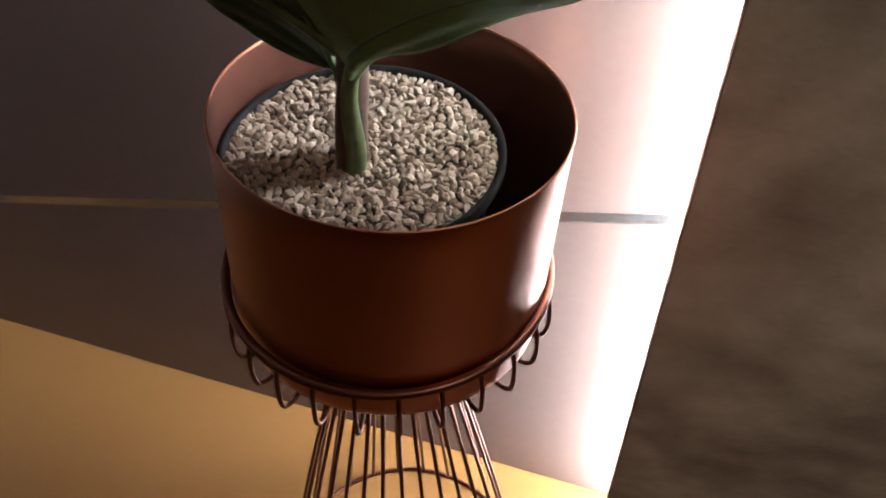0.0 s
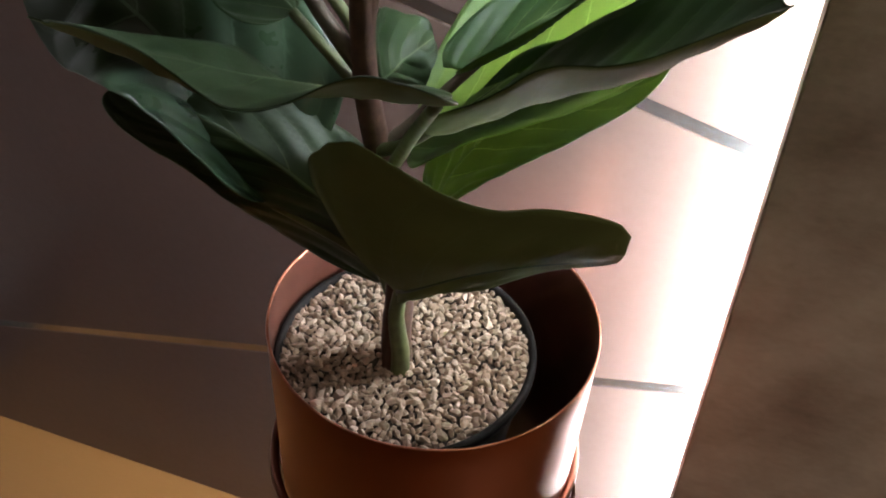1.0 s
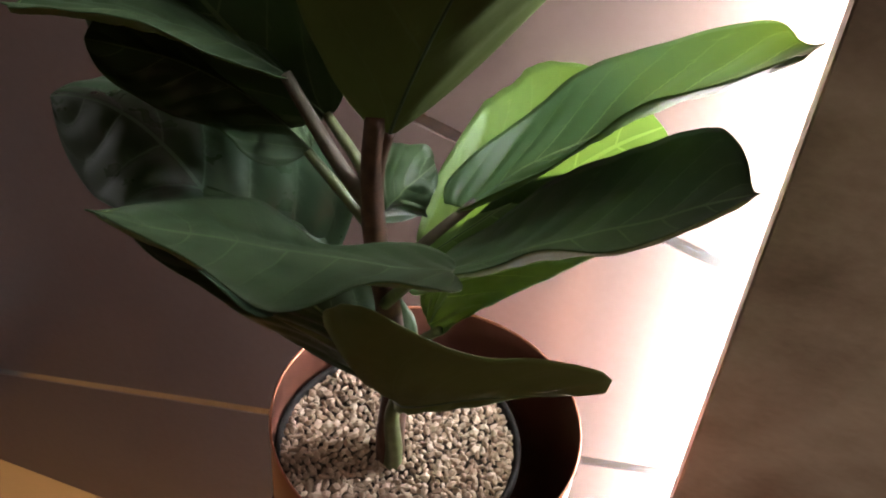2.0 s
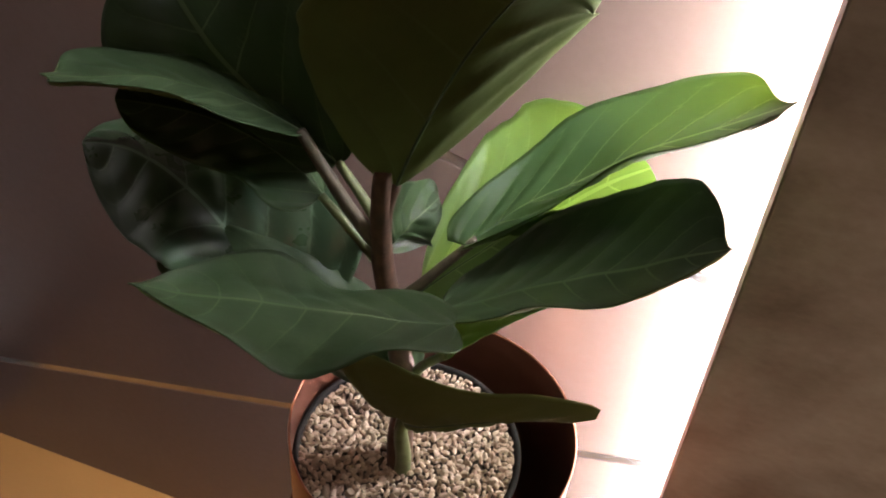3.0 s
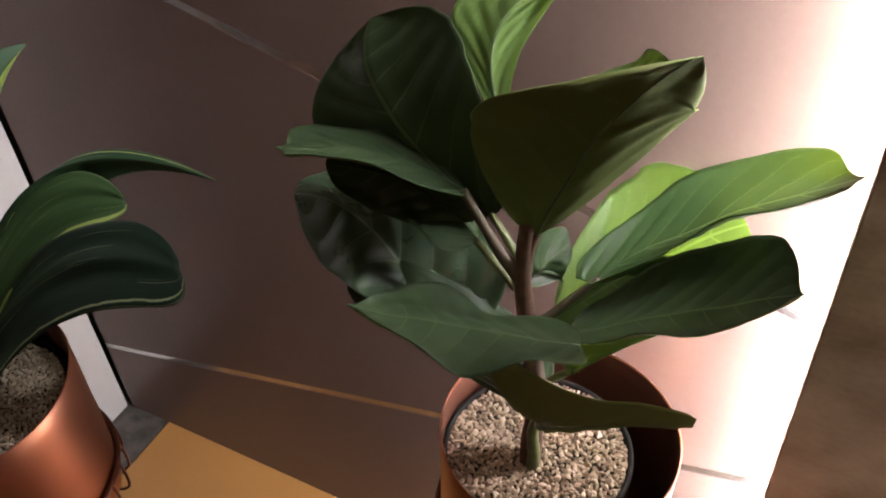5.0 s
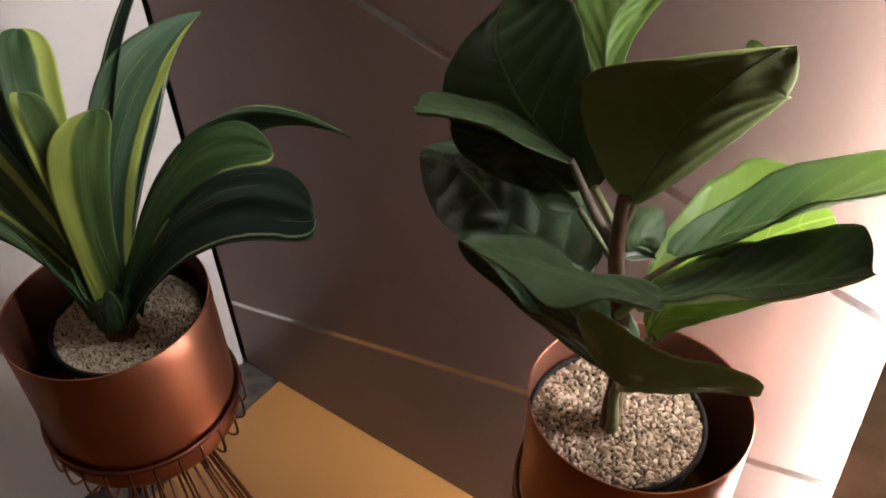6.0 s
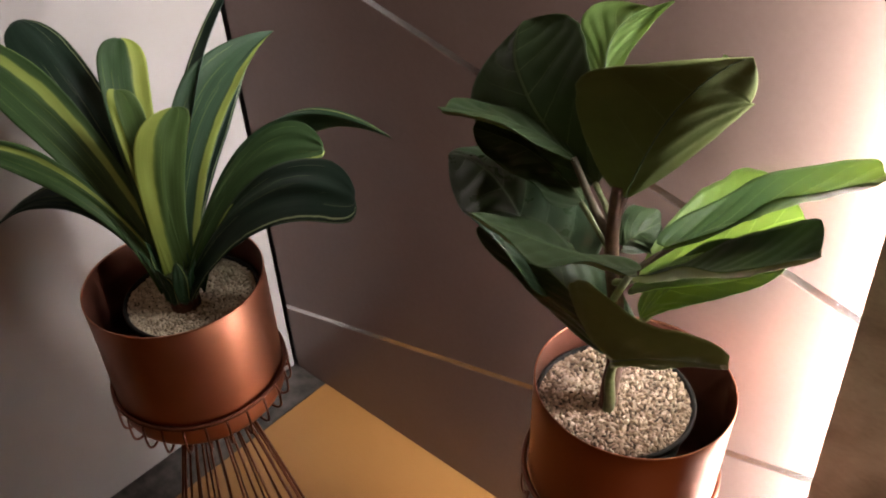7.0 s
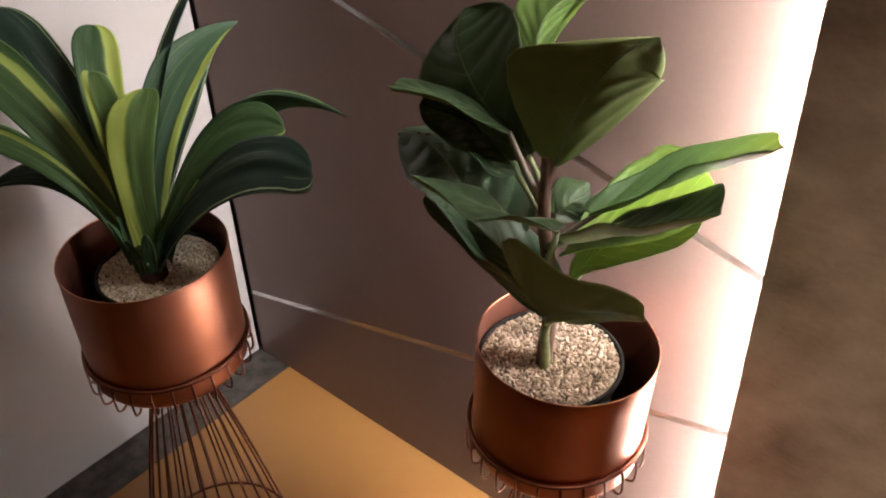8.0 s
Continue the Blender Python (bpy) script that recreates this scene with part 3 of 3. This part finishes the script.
# ---- fiddle-leaf fig ----
fig = tagged(empty("fig_plant", (0, 0, 0.700)), "dark green artificial fiddle-leaf fig with glossy broad leaves", "plant")
Z = Vector((0, 0, 0.700))


def rel(p):
    return Vector(p) - Z


part("stem", tube(smooth_path([rel(p) for p in [(0.000, 0.000, 0.695), (-0.002, 0.006, 0.74), (0.002, 0.008, 0.80), (-0.006, 0.010, 0.88), (-0.016, 0.010, 0.945), (-0.018, 0.010, 1.00), (-0.014, 0.008, 1.05)]], 6), (0.0130, 0.0068), 12), BARK, fig, "brown bark stem")
part("stem_foot", tube(smooth_path([rel(p) for p in [(0.003, -0.004, 0.695), (0.006, -0.006, 0.73), (0.004, -0.007, 0.77), (0.008, -0.006, 0.80)]], 5), (0.0090, 0.0055), 8), GREEN_STEM, fig, "green twisted shoot at the foot")


def petiole(points, r0=0.0050, r1=0.0036, material=None):
    part("petiole", tube(smooth_path([rel(p) for p in points], 6), (r0, r1), 8), material or GREEN_STEM, fig)


FH = (LEAF_GLOSS, LEAF_GLOSS)
FT, FU, FN, FG = (LEAF_TOP, LEAF_UNDER), (LEAF_UNDER, LEAF_UNDER), (LEAF_LIT, LEAF_LIT), (LEAF_MID, LEAF_MID)


def fig_leaf(base, tip, left, right, mid=None, mats=FT, **k):
    return leaf("leaf", fig, rel(base), rel(tip), rel(left), rel(right), rel(mid) if mid else None, mats=mats, **k)


def broad_leaf(*points, mats=FT, **k):
    return blade("leaf", fig, *[rel(p) for p in points], mats=mats, **k)


# A: long right leaf, upper
broad_leaf((0.036, 0.043, 0.965), (0.112, 0.108, 1.009), (0.228, 0.117, 1.095), (0.059, 0.134, 1.002), (0.099, 0.062, 1.018), (0.128, 0.184, 1.042), (0.146, 0.067, 1.062), heel=0.25, end=0.20, lobe=0.012, seed=1, mats=FG, flute=0.002, point=0.012, wave=0.004)
petiole([(-0.010, 0.008, 0.915), (0.008, 0.022, 0.930), (0.024, 0.034, 0.948), (0.044, 0.050, 0.968)], material=PETIOLE)
# B: right leaf below it
broad_leaf((0.037, -0.020, 0.959), (0.133, 0.007, 1.003), (0.215, 0.006, 1.058), (0.095, 0.095, 0.969), (0.096, -0.077, 1.034), (0.161, 0.092, 1.032), (0.148, -0.068, 1.056), heel=0.25, end=0.45, seed=2, flute=0.0016, point=0.006)
petiole([(-0.008, 0.006, 0.915), (0.015, -0.008, 0.935), (0.042, -0.020, 0.963)])
# N: leaf behind, its backlit brightness put into the colour
broad_leaf((-0.003, 0.046, 0.892), (0.070, 0.107, 0.944), (0.154, 0.135, 1.008), (0.009, 0.185, 0.963), (0.074, 0.004, 0.948), (0.039, 0.208, 0.991), (0.139, 0.039, 0.976), heel=0.25, end=0.28, seed=3, mats=FN, veins=6)
# G: lower right leaf
broad_leaf((0.022, 0.023, 0.860), (0.069, 0.066, 0.926), (0.162, 0.098, 0.978), (0.023, 0.085, 0.911), (0.069, 0.014, 0.908), (0.079, 0.111, 0.955), (0.114, 0.052, 0.924), heel=0.25, end=0.45, seed=4, mats=FG)
petiole([(0.000, 0.008, 0.80), (0.014, 0.008, 0.845), (0.038, 0.001, 0.882)])
# C: lowest leaf, seen from its underside
fig_leaf((0.008, -0.006, 0.795), (0.164, -0.033, 0.907), (0.000, -0.108, 0.988), (0.004, -0.006, 0.789), (0.053, -0.052, 0.868), mats=FU, wide=0.26, blunt=0.20, seed=5, sag=0.10, ripple=0.0026, wave=0.004, waist=(0.41, 0.57, 0.35), shear=0.02)
# H: low left leaf hanging to the pot
broad_leaf((-0.017, 0.018, 0.777), (-0.050, -0.018, 0.888), (-0.172, -0.030, 0.955), (-0.008, 0.036, 0.872), (-0.105, -0.018, 0.853), (-0.092, 0.018, 0.935), (-0.137, -0.046, 0.908), heel=0.45, end=0.26, seed=6, mats=(LEAF_TOP, LEAF_TOP), sag=0.10, flute=0.0026, veins=7, lump=0.001)
petiole([(0.001, 0.006, 0.730), (-0.006, 0.012, 0.748), (-0.016, 0.018, 0.780), (-0.026, 0.002, 0.830)], 0.0046, 0.0026)
# F: broad front leaf
broad_leaf((0.074, -0.094, 1.035), (-0.019, -0.128, 1.048), (-0.078, -0.173, 1.087), (0.005, -0.051, 1.000), (0.060, -0.169, 1.077), (-0.057, -0.062, 1.009), (0.010, -0.192, 1.088), heel=0.40, end=0.38, seed=7, sag=0.08, wave=0.009, flute=0.0018, point=0.006)
petiole([(-0.006, 0.004, 0.89), (0.030, -0.035, 0.96), (0.066, -0.086, 1.024)])
# I: large glossy leaf behind
broad_leaf((-0.087, -0.014, 0.865), (-0.180, 0.006, 0.983), (-0.265, 0.000, 1.005), (-0.107, 0.073, 0.986), (-0.128, -0.072, 0.970), (-0.240, 0.082, 0.987), (-0.174, -0.061, 0.973), heel=0.38, end=0.42, seed=8, mats=FH, sag=0.06, flute=0.0070, veins=6, lump=0.0, wave=0.002)
petiole([(-0.008, 0.010, 0.80), (-0.040, 0.004, 0.825), (-0.086, -0.013, 0.862)])
# E: left upper leaf
broad_leaf((-0.079, 0.016, 1.058), (-0.149, 0.003, 1.086), (-0.222, -0.047, 1.105), (-0.140, 0.044, 1.071), (-0.101, -0.025, 1.090), (-0.206, 0.032, 1.086), (-0.161, -0.046, 1.110), heel=0.55, end=0.20, seed=9, flute=0.0022, point=0.010)
petiole([(-0.018, 0.009, 0.972), (-0.045, 0.011, 1.005), (-0.079, 0.013, 1.061)], 0.0060, 0.0042, PETIOLE)
# U: dark leaf under it
broad_leaf((-0.071, 0.024, 0.996), (-0.141, 0.027, 1.035), (-0.206, -0.017, 1.072), (-0.124, 0.067, 1.028), (-0.119, -0.007, 1.014), (-0.175, 0.048, 1.062), (-0.158, -0.006, 1.023), heel=0.25, end=0.28, seed=10, flute=0.002)
petiole([(-0.017, 0.010, 0.952), (-0.040, 0.016, 0.970), (-0.072, 0.022, 0.997)], 0.005, 0.0035)
# J: big leaf at the back
broad_leaf((-0.063, 0.037, 1.018), (-0.174, 0.037, 1.118), (-0.190, 0.063, 1.185), (-0.222, 0.023, 1.023), (-0.066, 0.029, 1.142), (-0.261, 0.054, 1.085), (-0.104, 0.057, 1.194), heel=0.55, end=0.45, seed=11, flute=0.004, mats=(LEAF_TOP, LEAF_TOP))
petiole([(-0.017, 0.010, 0.985), (-0.032, 0.020, 1.000), (-0.063, 0.037, 1.020)])
# D: big front leaf, seen from its underside
broad_leaf((-0.007, 0.013, 1.033), (0.053, 0.002, 1.176), (0.108, 0.030, 1.232), (-0.042, -0.043, 1.167), (0.096, 0.056, 1.156), (-0.010, -0.054, 1.220), (0.106, 0.054, 1.170), heel=0.55, end=0.42, seed=12, mats=FU, sag=0.06, flute=0.0030, veins=5, wave=0.001)
petiole([(-0.016, 0.010, 0.975), (-0.014, 0.012, 1.01), (-0.007, 0.013, 1.036)], 0.006, 0.0045, BARK)
# K: light leaf at the top
fig_leaf((-0.012, 0.020, 1.070), (-0.041, 0.091, 1.226), (-0.108, 0.073, 1.205), (-0.024, 0.098, 1.215), (-0.072, 0.058, 1.168), wide=0.80, blunt=0.57, mats=FN, seed=13)
# S: small round leaf at the back
broad_leaf((-0.030, 0.057, 0.928), (-0.021, 0.068, 0.941), (-0.008, 0.109, 0.946), (-0.026, 0.055, 0.991), (-0.006, 0.088, 0.910), (-0.027, 0.096, 0.968), (-0.003, 0.082, 0.922), heel=0.35, end=0.28, lobe=0.010, seed=14, veins=5, flute=0.0015)
# Q: leaf tip behind the big front leaf
fig_leaf((0.005, 0.030, 1.070), (0.084, 0.033, 1.220), (0.013, 0.113, 1.146), (0.045, 0.040, 1.177), (0.027, 0.071, 1.148), wide=0.60, blunt=0.45, mats=FG, seed=15)

# ---- striped strap-leaf plant ----
strap = tagged(empty("striped_plant", (-0.631, -0.232, 0.700)), "artificial striped plant with arching green and yellow strap leaves", "plant")
ORIGIN = Vector((-0.631, -0.232, 0.700))


def off(p):
    return Vector(p) - ORIGIN


part("stem", tube(smooth_path([off(p) for p in [(-0.631, -0.232, 0.690), (-0.630, -0.233, 0.73), (-0.627, -0.235, 0.752), (-0.624, -0.236, 0.770)]], 5), (0.0225, 0.0205), 18), STRAP_STEM, strap, "thick green stem of wrapped leaf bases")
part("stem_plug", lathe([(0, -0.012), (0.0225, -0.012), (0.0238, 0.004), (0.0232, 0.022), (0.0243, 0.031), (0.0230, 0.036), (0, 0.037)], 24), BARK, strap, "brown plug at the foot of the stem")


def strap_leaf(tip, mid, left, right, mats, wide=0.7, taper=0.8, point=2.0, seed=0):
    """A strap leaf from the plant's heart; left and right: its edges where it is widest."""
    heart = Vector((-0.625, -0.236, 0.760))
    out = Vector(mid) - heart
    base = heart + Vector((out.x, out.y, 0)).normalized() * 0.012
    return leaf("leaf", strap, off(base), off(tip), off(left), off(right), off(mid), wide=wide, mats=(mats, mats), sag=0.16, ripple=0.0, wave=0.002, seed=seed, rib=False, cols=10, rows=48, strap_end=(taper, point))


for k in range(8):
    a = 0.4 + k * math.tau / 8
    way, across = Vector((math.cos(a), math.sin(a), 0)), Vector((-math.sin(a), math.cos(a), 0))
    foot = Vector((-0.628, -0.235, 0.730)) + way * 0.0235
    top = Vector((-0.625, -0.236, 0.815 + 0.014 * (k % 3))) + way * (0.040 + 0.006 * (k % 2))
    middle = (foot + top) / 2 - way * 0.0035
    side = foot * 0.25 + middle * 0.5 + top * 0.25
    leaf("leaf_base", strap, off(foot), off(top), off(side + across * 0.0135 - way * 0.004), off(side - across * 0.0135 - way * 0.004), off(middle), wide=0.5, mats=(STRAP_EDGE, STRAP_EDGE), sag=-0.2, ripple=0.0, wave=0.001, seed=60 + k, rib=False, cols=5, rows=16, strap_end=(0.35, 1.4))
strap_leaf((-0.950, -0.214, 1.099), (-0.800, -0.209, 0.974), (-0.879, -0.252, 1.027), (-0.853, -0.174, 1.040), STRAP_DARK, 0.74, 0.80, 2.3, 21)
strap_leaf((-0.960, -0.317, 1.103), (-0.803, -0.253, 0.974), (-0.864, -0.313, 1.006), (-0.865, -0.244, 1.063), STRAP_BAND, 0.70, 0.62, 1.6, 22)
strap_leaf((-0.910, -0.387, 0.971), (-0.778, -0.291, 0.917), (-0.818, -0.336, 0.924), (-0.833, -0.313, 0.966), STRAP_BAND, 0.70, 0.60, 1.5, 23)
strap_leaf((-0.904, -0.396, 0.809), (-0.812, -0.277, 0.864), (-0.872, -0.358, 0.834), (-0.873, -0.307, 0.863), STRAP_DARK, 0.80, 0.60, 1.3, 24)
strap_leaf((-0.804, -0.134, 1.078), (-0.731, -0.191, 0.971), (-0.786, -0.189, 1.047), (-0.749, -0.129, 1.032), STRAP_RIGHT, 0.78, 0.78, 2.1, 25)
strap_leaf((-0.706, -0.209, 1.052), (-0.675, -0.224, 0.969), (-0.693, -0.232, 1.020), (-0.668, -0.193, 1.008), STRAP_LEFT, 0.68, 0.66, 1.8, 26)
strap_leaf((-0.647, -0.159, 1.022), (-0.649, -0.203, 0.934), (-0.664, -0.227, 0.976), (-0.628, -0.160, 0.972), STRAP_LEFT, 0.70, 0.72, 2.1, 27)
strap_leaf((-0.759, 0.097, 1.152), (-0.725, -0.092, 0.971), (-0.722, -0.043, 1.043), (-0.766, -0.044, 1.031), STRAP_DARK, 0.66, 0.50, 1.2, 28)
strap_leaf((-0.695, 0.070, 1.043), (-0.698, -0.099, 0.943), (-0.734, -0.085, 1.012), (-0.682, -0.019, 0.990), STRAP_RIM, 0.62, 0.60, 1.3, 29)
strap_leaf((-0.746, 0.039, 0.978), (-0.710, -0.089, 0.893), (-0.738, -0.077, 0.922), (-0.709, -0.027, 0.923), STRAP_DARK, 0.66, 0.55, 1.3, 30)
strap_leaf((-0.348, -0.021, 1.010), (-0.560, -0.090, 0.980), (-0.482, -0.040, 1.020), (-0.458, -0.043, 0.980), STRAP_EDGE, 0.70, 0.50, 1.2, 31)
strap_leaf((-0.452, -0.056, 0.975), (-0.545, -0.130, 0.944), (-0.508, -0.081, 1.003), (-0.480, -0.096, 0.950), STRAP_SOFT, 0.78, 0.78, 2.0, 32)
strap_leaf((-0.337, -0.108, 0.965), (-0.489, -0.155, 0.929), (-0.433, -0.100, 0.983), (-0.373, -0.153, 0.932), STRAP_DARK, 0.78, 0.80, 2.3, 33)
